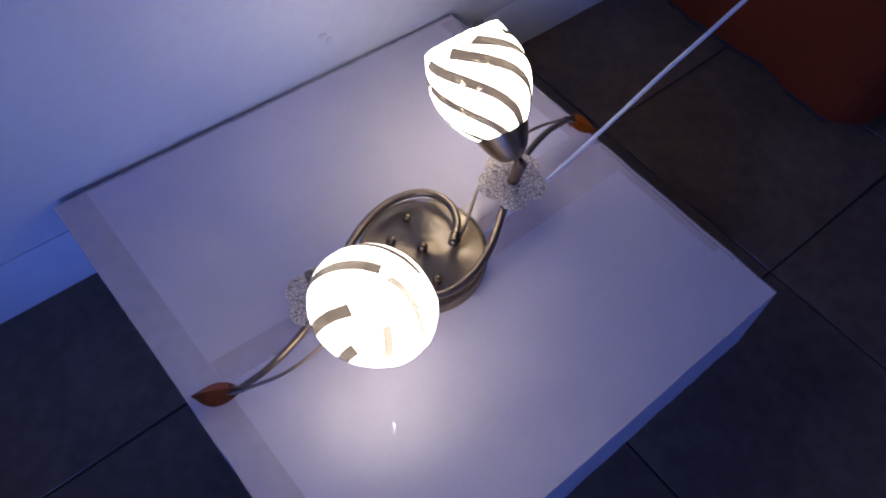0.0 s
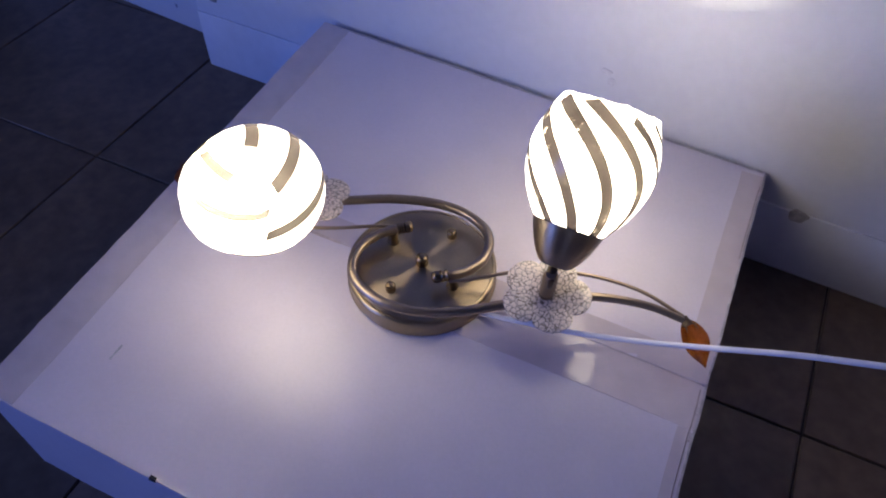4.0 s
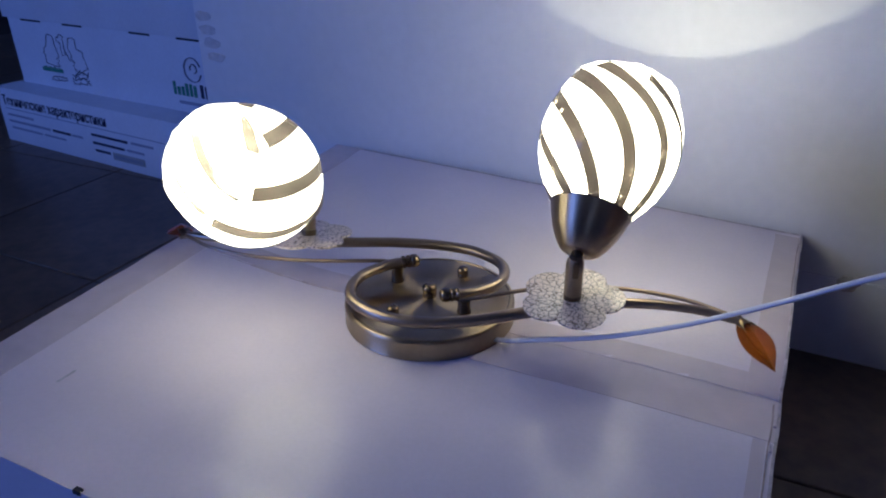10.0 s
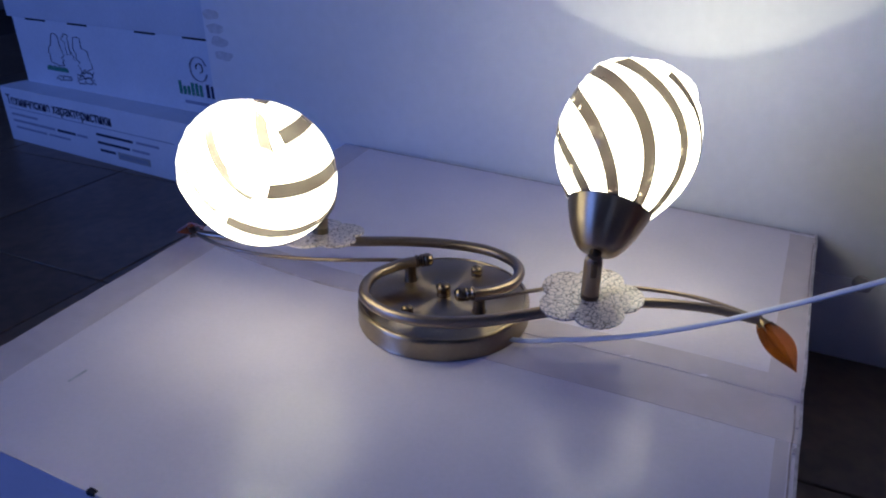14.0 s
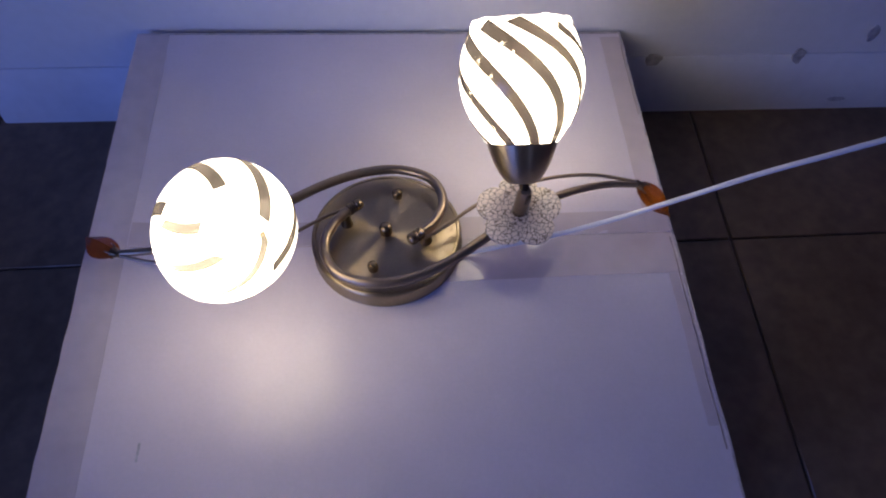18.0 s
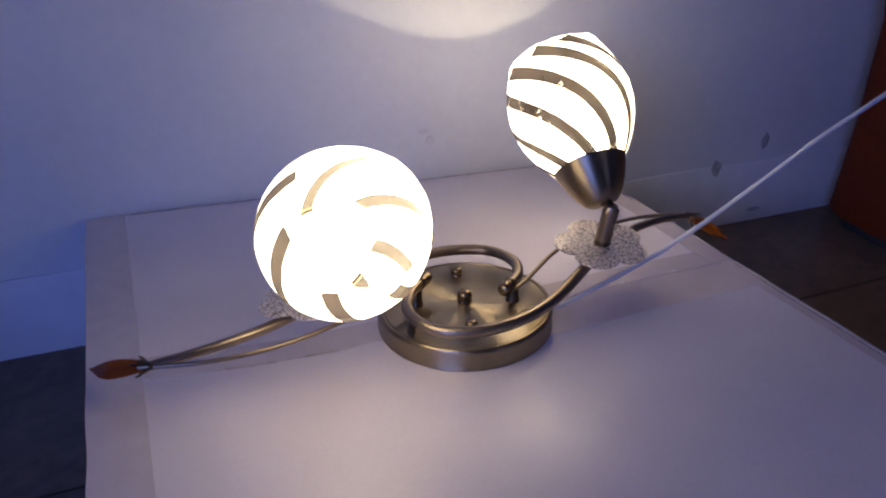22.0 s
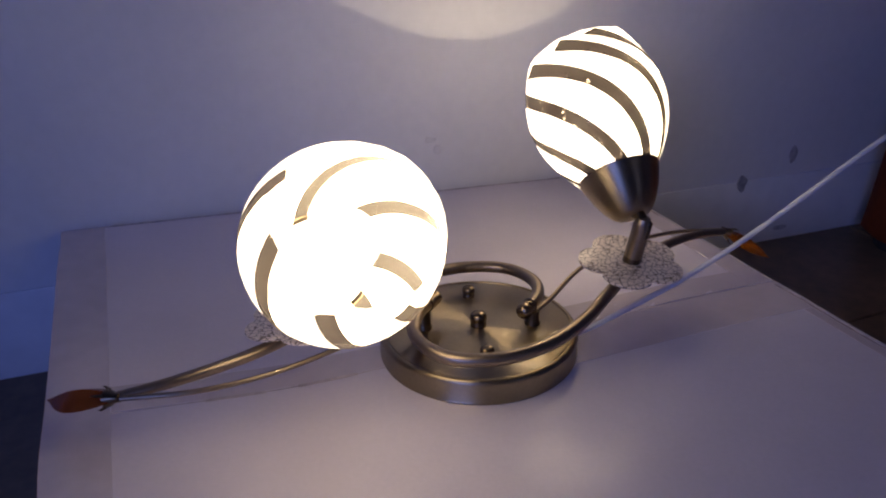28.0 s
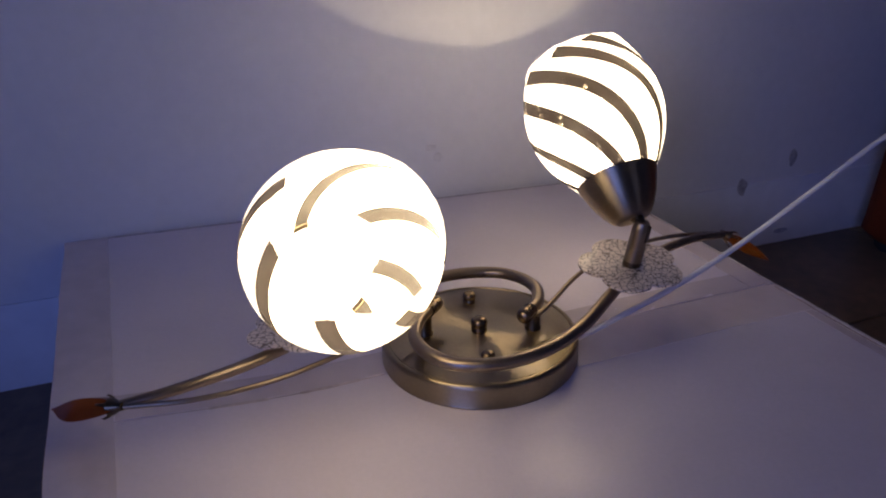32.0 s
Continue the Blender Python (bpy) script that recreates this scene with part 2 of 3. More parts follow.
# ---- builders ----


def mesh_of(bm, name, material, smooth=True):
    me = bpy.data.meshes.new(name)
    bm.normal_update()
    bm.to_mesh(me)
    bm.free()
    me.materials.append(material)
    if smooth:
        for p in me.polygons:
            p.use_smooth = True
        me.set_sharp_from_angle(angle=radians(40))
    return me


def part(name, bm, material, parent=None, label="", m=None, smooth=True):
    ob = new(name, mesh_of(bm, name, material, smooth))
    if parent is not None:
        ob.parent = parent
    if m is not None:
        ob.matrix_basis = m
    if label:
        tagged(ob, label)
    return ob


def empty(name, m=None):
    ob = new(name)
    ob.empty_display_size = 0.02
    if m is not None:
        ob.matrix_basis = m
    return ob


def box_bm(lo, hi, bevel=0.0, seg=2):
    bm = bmesh.new()
    bmesh.ops.create_cube(bm, size=1)
    for v in bm.verts:
        v.co = Vector([lo[i] + (v.co[i] + 0.5) * (hi[i] - lo[i]) for i in range(3)])
    if bevel:
        bmesh.ops.bevel(bm, geom=bm.edges[:], offset=bevel, segments=seg, affect="EDGES", profile=0.5)
    return bm


def lathe(profile, n=48):
    """Turns (radius, height) rows round z; a zero radius closes an end."""
    bm = bmesh.new()
    rings = []
    for r, z in profile:
        if r <= 1e-6:
            rings.append([bm.verts.new((0, 0, z))])
        else:
            rings.append([bm.verts.new((r * math.cos(2 * math.pi * k / n), r * math.sin(2 * math.pi * k / n), z)) for k in range(n)])
    for a, b in zip(rings, rings[1:]):
        for k in range(n):
            j = (k + 1) % n
            if len(a) == 1 and len(b) > 1:
                bm.faces.new((a[0], b[j], b[k]))
            elif len(b) == 1 and len(a) > 1:
                bm.faces.new((a[k], a[j], b[0]))
            elif len(a) > 1:
                bm.faces.new((a[k], a[j], b[j], b[k]))
    bmesh.ops.recalc_face_normals(bm, faces=bm.faces[:])
    return bm


def smooth_curve(points, per=10):
    """Catmull-Rom through points."""
    p = [Vector(q) for q in points]
    p = [2 * p[0] - p[1]] + p + [2 * p[-1] - p[-2]]
    out = []
    for i in range(1, len(p) - 2):
        a, b, c, d = p[i - 1:i + 3]
        for k in range(per):
            t = k / per
            out.append(0.5 * ((2 * b) + (c - a) * t + (2 * a - 5 * b + 4 * c - d) * t * t + (3 * b - a - 3 * c + d) * t ** 3))
    out.append(p[-2])
    return out


def tube(points, radius, n=14, flat=1.0):
    """A closed tube along points; radius is a number or a function of 0..1; flat squeezes its height."""
    bm = bmesh.new()
    rings = []
    for i, q in enumerate(points):
        d = (points[min(i + 1, len(points) - 1)] - points[max(i - 1, 0)]).normalized()
        side = d.cross(Vector((0, 0, 1)))
        side = side.normalized() if side.length > 1e-4 else Vector((1, 0, 0))
        up = side.cross(d)
        r = radius(i / (len(points) - 1)) if callable(radius) else radius
        rings.append([bm.verts.new(q + r * (math.cos(2 * math.pi * k / n) * side + flat * math.sin(2 * math.pi * k / n) * up)) for k in range(n)])
    for a, b in zip(rings, rings[1:]):
        for k in range(n):
            bm.faces.new((a[k], a[(k + 1) % n], b[(k + 1) % n], b[k]))
    bm.faces.new(rings[0][::-1])
    bm.faces.new(rings[-1])
    bmesh.ops.recalc_face_normals(bm, faces=bm.faces[:])
    return bm


def axis_pose(at, direction, spin=0.0):
    """A pose whose z axis runs along direction."""
    z = Vector(direction).normalized()
    x = z.cross(Vector((1, 0, 0))).normalized()
    y = z.cross(x)
    return Matrix.Translation(at) @ Matrix((x, y, z)).transposed().to_4x4() @ pose(0, 0, 0, 0, 0, spin)

# ---- large structure ----
wall = tagged(part("wall_north", box_bm((WALL_END, WALL_Y, FLOOR), (2.6, WALL_Y + 0.12, 2.5), 0.004), M_WALL, m=Matrix.Translation((0, 0.3, 0)) @ pose(0, 0, 0, 0, 0, 1.15) @ Matrix.Translation((0, -0.3, 0))), "white painted wall with chipped spots", "wall", kind="structure")
part("baseboard", box_bm((WALL_END + 0.002, WALL_Y - 0.003, FLOOR), (2.6, WALL_Y - 0.0005, -0.035), 0.002), M_BASEBOARD, wall)
tagged(part("wall_back", box_bm((-3.0, 2.4, FLOOR), (2.6, 2.5, 2.5)), M_ROOM), "plain far wall", "wall", kind="structure")
SOUTH = -2.45           # the wall with the window, behind the camera
tagged(part("wall_east", box_bm((2.6, SOUTH, FLOOR), (2.7, 2.5, 2.5)), M_ROOM), "plain side wall", "wall", kind="structure")
ws = tagged(part("wall_south", box_bm((-1.2, SOUTH - 0.1, FLOOR), (0.8, SOUTH, 2.5)), M_ROOM), "plain rear wall between two windows", "wall", kind="structure")
part("wall_piece", box_bm((1.6, SOUTH - 0.1, FLOOR), (2.7, SOUTH, 2.5)), M_ROOM, ws)
part("wall_piece", box_bm((0.8, SOUTH - 0.1, 1.5), (1.6, SOUTH, 2.5)), M_ROOM, ws)
part("wall_piece", box_bm((0.8, SOUTH - 0.1, FLOOR), (1.6, SOUTH, 0.3)), M_ROOM, ws)
part("wall_piece", box_bm((-3.0, SOUTH - 0.1, FLOOR), (-2.60, SOUTH, 2.5)), M_ROOM, ws)
part("wall_piece", box_bm((-2.60, SOUTH - 0.1, 1.5), (-1.2, SOUTH, 2.5)), M_ROOM, ws)
part("wall_piece", box_bm((-2.60, SOUTH - 0.1, FLOOR), (-1.2, SOUTH, 0.3)), M_ROOM, ws)
tagged(part("wall_west", box_bm((-3.1, SOUTH - 0.1, FLOOR), (-3.0, 2.5, 2.5)), M_ROOM), "plain side wall", "wall", kind="structure")
tagged(part("ceiling", box_bm((-3.1, SOUTH - 0.1, 2.5), (2.7, 2.5, 2.6)), M_ROOM), "plain white ceiling", "ceiling", kind="structure")
floor = tagged(part("floor", box_bm((-3.1, SOUTH - 0.1, FLOOR - 0.1), (2.7, 2.5, FLOOR - 0.003)), M_GROUT), "dark grey square floor tiles with dark joints", "floor", kind="structure")

# ---- cardboard box under the lamp ----
BOX = {"bl": (-0.299, 0.277, 0.022), "br": (0.249, 0.2960, 0.004), "fr": (0.2815, -0.246, -0.002), "fl": (-0.251, -0.283, 0.010)}


def box_top(u, v, lift=0.0):
    """A place on the box's slightly sunken top; u runs along the wall, v towards it."""
    a, b, c, d = (Vector(BOX[k]) for k in ("fl", "fr", "bl", "br"))
    p = (a * (1 - u) + b * u) * (1 - v) + (c * (1 - u) + d * u) * v
    w = (max(abs(2 * u - 1), abs(2 * v - 1)) - 0.35) / 0.65
    w = min(max(w, 0), 1)
    q = 0.0011 * w ** 6
    p.x += q * noise.noise((v * 13, 3.1, 8 * u)) + 0.5 * q * noise.noise((v * 45, 1.7, 8 * u))
    p.y += q * noise.noise((u * 13, 5.3, 8 * v)) + 0.5 * q * noise.noise((u * 45, 2.9, 8 * v))
    p.z = 0.0025 + (p.z - 0.0025) * w * w * (3 - 2 * w) + lift
    return p


def sheet(u0, u1, v0, v1, thick, lift=0.0, nu=16, nv=16, wobble=0.0):
    """A thin board that follows the box's top."""
    bm = bmesh.new()
    top = [[bm.verts.new(box_top(u0 + (u1 - u0) * i / nu, v0 + (v1 - v0) * j / nv, lift + wobble * noise.noise((i * 0.9, j * 0.9, u0 * 9)))) for j in range(nv + 1)] for i in range(nu + 1)]
    low = [[bm.verts.new(v.co - Vector((0, 0, thick))) for v in row] for row in top]
    for i in range(nu):
        for j in range(nv):
            bm.faces.new((top[i][j], top[i + 1][j], top[i + 1][j + 1], top[i][j + 1]))
            bm.faces.new((low[i][j], low[i][j + 1], low[i + 1][j + 1], low[i + 1][j]))
    rim = [(i, 0) for i in range(nu)] + [(nu, j) for j in range(nv)] + [(i, nv) for i in range(nu, 0, -1)] + [(0, j) for j in range(nv, 0, -1)]
    for a, b in zip(rim, rim[1:] + rim[:1]):
        bm.faces.new((top[a[0]][a[1]], low[a[0]][a[1]], low[b[0]][b[1]], top[b[0]][b[1]]))
    return bm


def side_panel(a, b, out, n=60):
    """An upright board under one edge of the top, from a to b in (u, v)."""
    bm = bmesh.new()
    out = Vector(out)
    cols = []
    for i in range(n + 1):
        t = i / n
        p = box_top(a[0] + (b[0] - a[0]) * t, a[1] + (b[1] - a[1]) * t)
        bulge = 0.003 * math.sin(math.pi * t)
        cols.append([bm.verts.new((p.x + out.x * (k + bulge * f), p.y + out.y * (k + bulge * f), z)) for k, z, f in
                     ((0, p.z - 0.0045, 0), (0.0, p.z * 0.5 + FLOOR * 0.5, 1), (0.0, FLOOR, 0), (-0.004, FLOOR, 0), (-0.004, p.z - 0.0045, 0))])
    for c, d in zip(cols, cols[1:]):
        for k in range(5):
            bm.faces.new((c[k], c[(k + 1) % 5], d[(k + 1) % 5], d[k]))
    bm.faces.new(cols[0][::-1])
    bm.faces.new(cols[-1])
    bmesh.ops.recalc_face_normals(bm, faces=bm.faces[:])
    return bm


carton_table = tagged(empty("cardboard_box", pose(0, 0, FLOOR)), "low white cardboard box, taped shut, standing on the tiles", "box")
GROUND = pose(0, 0, -FLOOR)
part("top_flap", sheet(0, 1, 0, 0.4787, 0.0045, 0, 60, 30), M_CARD, carton_table, m=GROUND)
part("top_flap", sheet(0, 1, 0.481, 1, 0.0045, 0, 60, 30), M_CARD, carton_table, m=GROUND)
# Filler between the flaps; its darker colour stands for the slit's shade
part("seam", sheet(0.01, 0.99, 0.477, 0.482, 0.002, -0.0003, 8, 1), M_SEAM, carton_table, "filler strip in the colour of a shaded slit between the flaps", m=GROUND)
for a, b, out in (((0, 0), (1, 0), (0.06, -1, 0)), ((1, 0), (1, 1), (1, 0.06, 0)), ((1, 1), (0, 1), (-0.06, 1, 0)), ((0, 1), (0, 0), (-1, -0.06, 0))):
    part("side_panel", side_panel(a, b, out), M_CARD, carton_table, m=GROUND)
part("tape", sheet(0.067, 0.60, 0.482, 0.530, 0.0004, 0.00012, 30, 4, 0.00004), M_TAPE_DULL, carton_table, "glossy clear packing tape", m=GROUND)
part("tape", sheet(0.0, 0.066, 0.002, 0.998, 0.0006, 0.0004, 4, 48, 0.0005), M_TAPE, carton_table, "glossy clear packing tape", m=GROUND)
part("tape", sheet(0.60, 0.999, 0.398, 0.478, 0.0004, 0.00026, 44, 8, 0.00026), M_TAPE_DULL, carton_table, "glossy clear packing tape", m=GROUND)
part("tape", sheet(0.60, 0.9558, 0.482, 0.528, 0.0004, 0.00010, 24, 4, 0.0002), M_TAPE_DULL, carton_table, "glossy clear packing tape", m=GROUND)
part("tape", sheet(0.974, 0.989, 0.135, 0.397, 0.0004, 0.00016, 4, 24, 0.0002), M_TAPE_DULL, carton_table, "dull tape along the flap's edge", m=GROUND)
part("tape", sheet(0.956, 0.996, 0.483, 0.985, 0.0004, 0.00020, 4, 24, 0.0002), M_TAPE_DULL, carton_table, "dull tape along the flap's edge", m=GROUND)
# Strips laid on top, coloured as the shade of an open slit
part("seam", sheet(0.9903, 0.9922, 0.100, 0.470, 0.0010, 0.0006, 1, 40, 0.0005), M_SLIT, carton_table, "raised strip in the colour of a shaded slit beside the folded edge", m=GROUND)
part("seam", sheet(0.9932, 0.9947, 0.760, 0.975, 0.0010, 0.0006, 1, 24, 0.0005), M_SLIT, carton_table, "raised strip in the colour of a shaded slit beside the folded edge", m=GROUND)
for v0, v1 in ((0.425, 0.447), (0.378, 0.392), (0.955, 0.972)):
    part("tape_wrinkle", sheet(0.9926, 0.9958, v0, v1, 0.0010, 0.0012, 3, 8, 0.0009), M_TAPE, carton_table, "crumpled glossy tape end", m=GROUND)

# Worn grey line on the right edge
part("edge", sheet(0.9965, 1.0, 0.003, 0.997, 0.0008, 0.0004, 1, 40, 0.0003), M_EDGE, carton_table, "grey strip on the cardboard edges, worn on the right", m=GROUND)
# Darker grey line on the back edge, next to the wall
part("edge", sheet(0.003, 0.995, 0.9955, 1.0, 0.0008, 0.0004, 40, 1, 0.0003), M_EDGE, carton_table, "grey strip on the cardboard edges, worn on the right", m=GROUND)
part("scratch", sheet(0.140, 0.1435, 0.122, 0.150, 0.0005, 0.0003, 1, 6), M_SMUDGE, carton_table, "short grey scratch", m=GROUND)
# Near-black chip on the edge stands for the shade in a torn dent
part("dent", sheet(0.321, 0.331, -0.0015, 0.0045, 0.003, 0.0012, 4, 3, 0.0014), M_GAP, carton_table, "raised near-black chip for the shade in a torn dent", m=GROUND)

# ---- the lamp ----
lamp_thing = tagged(empty("wall_lamp"), "lit two-armed brass lamp with striped glass shades, lying on the box", "lamp")
foot = part("foot", lathe([(0, 0.0025), (0.0676, 0.0025), (0.0685, 0.0030), (0.0687, 0.0040), (0.0682, 0.0048), (0.0685, 0.0165), (0.0682, 0.0183), (0.0674, 0.0195), (0.0662, 0.0201), (0.0648, 0.0202), (0.0640, 0.0190), (0, 0.0190)], 96), M_BRASS_RIM, lamp_thing, "round brass foot")
part("face", lathe([(0, 0.0188), (0.0638, 0.0188), (0.0638, 0.0196), (0.0630, 0.0199), (0.03, 0.01975), (0, 0.0198)], 96), M_BRASS_FOOT, foot, "round brushed brass face")

CAP = [(0, 0), (0.0050, 0), (0.0050, 0.0024), (0.0045, 0.0030), (0.0045, 0.0038), (0.0051, 0.0044), (0.0053, 0.0062), (0.0048, 0.0081), (0.0031, 0.0095), (0, 0.0100)]
for x, y, k in ((0, 0, 1.12), (0.008, 0.042, 0.9), (-0.009, -0.040, 0.9)):
    part("cap_nut", lathe([(r * k, z * k) for r, z in CAP], 24), M_BRASS_NUT, lamp_thing, m=pose(x, y, 0.0196))

ARM = [(-0.0325, 0.0130, 0.0362), (-0.0385, 0.0075, 0.0358), (-0.0455, -0.002, 0.035), (-0.0515, -0.020, 0.0345), (-0.0475, -0.040, 0.034), (-0.034, -0.0555, 0.0335), (-0.006, -0.0635, 0.0335),
       (0.026, -0.0585, 0.034), (0.058, -0.0430, 0.036), (0.089, -0.020, 0.039), (0.118, 0.0015, 0.0415), (0.155, 0.0235, 0.043), (0.195, 0.036, 0.043), (0.228, 0.0385, 0.041)]
ROD = [(0.036, -0.0165, 0.0335), (0.053, -0.006, 0.036), (0.082, 0.0165, 0.039), (0.112, 0.033, 0.0405), (0.148, 0.0455, 0.0415), (0.188, 0.049, 0.042), (0.226, 0.0415, 0.0415)]
SHADE = [(0.0, 0.0282), (0.10, 0.0356), (0.22, 0.0428), (0.36, 0.0485), (0.50, 0.0511), (0.62, 0.0509), (0.75, 0.0485), (0.88, 0.0441), (1.0, 0.0392)]
HEIGHT, COLS, ROWS_S, BAND = 0.0995, 12, 40, 4


def shade_r(s):
    for (a, ra), (b, rb) in zip(SHADE, SHADE[1:]):
        if s <= b:
            t = (s - a) / (b - a)
            return ra + (rb - ra) * t
    return SHADE[-1][1]


def shade_radius(s):
    return sum(shade_r(min(max(s + d, 0), 1)) for d in (-0.06, -0.03, 0, 0.03, 0.06)) / 5 if 0.06 < s < 0.94 else shade_r(s)


def swirl(s, a, b):
    return -radians(a * s + b * s ** 4)


def shade_shell(clear, spots, cut, a1, a4, band, sway):
    """The shade's milk glass (clear=None) or its one clear stripe of that number, two walls thick."""
    bm = bmesh.new()
    stripes = len(spots)
    n = stripes * COLS
    grid = {}

    def vert(i, j, inner):
        key = (i, j % n, inner)
        if key not in grid:
            s = i / ROWS_S
            c = j % COLS
            skew = c / BAND - 0.5 if c <= BAND else 0.5 - (c - BAND) / (COLS - BAND)
            s += cut * skew * max(0.0, min((s - 0.70) / 0.25, (1 - s) / 0.05))
            r = shade_radius(s) - (0.0022 if inner else 0) + (0.0003 if clear is not None and not inner else 0)
            k, c = divmod(j % n, COLS)
            turn = a1 + sway * math.cos(radians(spots[k] - 110))
            lean = radians(turn + 4 * a4 * s ** 3) * shade_radius(s) / HEIGHT
            wide = band * math.sqrt(1 + lean * lean) / shade_radius(s)
            pitch = radians(spots[(k + 1) % stripes] - spots[k]) % (2 * math.pi)
            a = c / BAND * wide if c <= BAND else wide + (c - BAND) / (COLS - BAND) * (pitch - wide)
            a += radians(spots[k]) - wide / 2
            a += swirl(s, a1 + sway * math.cos(a - radians(110)), a4)
            lip = (0.0010 * noise.noise((math.cos(a) * 3, math.sin(a) * 3, 1.7)) + 0.0013 * noise.noise((math.cos(a) * 8, math.sin(a) * 8, 4.2))) if i == ROWS_S else 0
            grid[key] = bm.verts.new((r * math.cos(a), r * math.sin(a), s * HEIGHT + lip))
        return grid[key]

    for i in range(ROWS_S):
        for j in range(n):
            stripe = j % COLS < BAND and i < 39 - (j // COLS * 5) % 3
            if (clear is None and not stripe) or (clear is not None and stripe and j // COLS == clear):
                bm.faces.new((vert(i, j, 0), vert(i, j + 1, 0), vert(i + 1, j + 1, 0), vert(i + 1, j, 0)))
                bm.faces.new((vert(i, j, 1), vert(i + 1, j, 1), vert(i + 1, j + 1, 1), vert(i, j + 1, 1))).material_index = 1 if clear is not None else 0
    if clear is None:
        for j in range(n):
            bm.faces.new((vert(ROWS_S, j, 0), vert(ROWS_S, j + 1, 0), vert(ROWS_S, j + 1, 1), vert(ROWS_S, j, 1)))
    return bm


def flower_bm(r=0.0375, lobes=5, t=0.0012):
    bm = bmesh.new()
    n = lobes * 16
    rings = []
    for f, z in ((0.18, 0.0), (0.6, 0.0003), (0.96, 0.0006), (1.0, 0.0003)):
        rings.append([])
        for k in range(n):
            a = 2 * math.pi * k / n
            rr = r * (0.775 + 0.235 * abs(math.cos(lobes * a / 2)) ** 0.7)
            rr = rr * f
            rings[-1].append(bm.verts.new((rr * math.cos(a), rr * math.sin(a), z + t)))
    low = [bm.verts.new((v.co.x, v.co.y, 0.0)) for v in rings[-1]]
    rings.append(low)
    for a, b in zip(rings, rings[1:]):
        for k in range(n):
            bm.faces.new((a[k], b[k], b[(k + 1) % n], a[(k + 1) % n]))
    bm.faces.new(rings[0])
    bm.faces.new(low[::-1])
    bmesh.ops.recalc_face_normals(bm, faces=bm.faces[:])
    return bm


def leaf_bm(length=0.044, width=0.0112, thick=0.0056):
    """A pointed glass drop with a ridge down its middle, along +x."""
    bm = bmesh.new()
    n = 18
    rows = []
    for i in range(n + 1):
        t = i / n
        w = width * (math.sin(math.pi * t ** 0.86) ** (0.62 + 0.58 * t) if 0 < t < 1 else 0) + 0.0005
        h = thick * (w / width) ** 0.95
        bend = 0.0015 * math.sin(math.pi * t)
        rows.append([bm.verts.new((length * t, y + bend, z)) for y, z in ((-w, 0), (-w * 0.6, h * 0.52), (-w * 0.2, h), (w * 0.4, h * 0.52), (w, 0), (w * 0.5, -h * 0.5), (0, -h * 0.8), (-w * 0.5, -h * 0.5))])
    for a, b in zip(rows, rows[1:]):
        for k in range(8):
            bm.faces.new((a[k], b[k], b[(k + 1) % 8], a[(k + 1) % 8]))
    bm.faces.new(rows[0])
    bm.faces.new(rows[-1][::-1])
    for a, b in zip(rows, rows[1:]):
        bm.edges.get((a[2], b[2])).smooth = False
    bmesh.ops.recalc_face_normals(bm, faces=bm.faces[:])
    return bm


def prong_cap():
    """A small metal calyx with four prongs, along +x."""
    bm = lathe([(0, -0.003), (0.0024, -0.003), (0.0028, 0.0), (0.0045, 0.003), (0.0052, 0.0055), (0.0046, 0.0055), (0.0030, 0.002), (0, 0.002)], 20)
    for k in range(4):
        a = math.pi / 4 + k * math.pi / 2
        b = tube([Vector((0.0048 * math.cos(a), 0.0048 * math.sin(a), 0.005)), Vector((0.0066 * math.cos(a), 0.0066 * math.sin(a), 0.0085)), Vector((0.0064 * math.cos(a), 0.0064 * math.sin(a), 0.011))], lambda t: 0.0009 * (1.2 - t), 6)
        me = bpy.data.meshes.new("prong")
        b.to_mesh(me)
        b.free()
        bm.from_mesh(me)
    bm.transform(Matrix.Rotation(radians(90), 4, "Y") @ Matrix.Scale(1.0, 4))
    return bm


CUP = [(0, 0), (0.006, 0.0), (0.0115, 0.0005), (0.0145, 0.0025), (0.0190, 0.0085), (0.0238, 0.0175), (0.0275, 0.0275), (0.0298, 0.0350), (0.0290, 0.0352), (0.0268, 0.027), (0.018, 0.009), (0, 0.004)]
HALVES = (
    dict(turn=0, joint=(0.1196, 0.0052, 0.0822), axis=(-0.026, 0.688, 0.725), spots=(30, 72, 114, 159, 197, 233, 266, 301, 345), swirl=(70, 58, 0.0076, 24), deep=0.0600, watts=0.85, glow=7.0, tip=(0.2575, 0.0160, 0.0222), roll=5, cut=0.08),
    dict(turn=180, joint=(-0.1127, -0.0056, 0.0810), axis=(0.110, -0.822, 0.559), spots=(18, 64, 122, 170, 221, 272, 325), swirl=(80, 0, 0.0100, 0), deep=0.0660, watts=1.55, glow=5.0, tip=(-0.268, -0.0145, 0.0320), roll=0, cut=0.075),
)
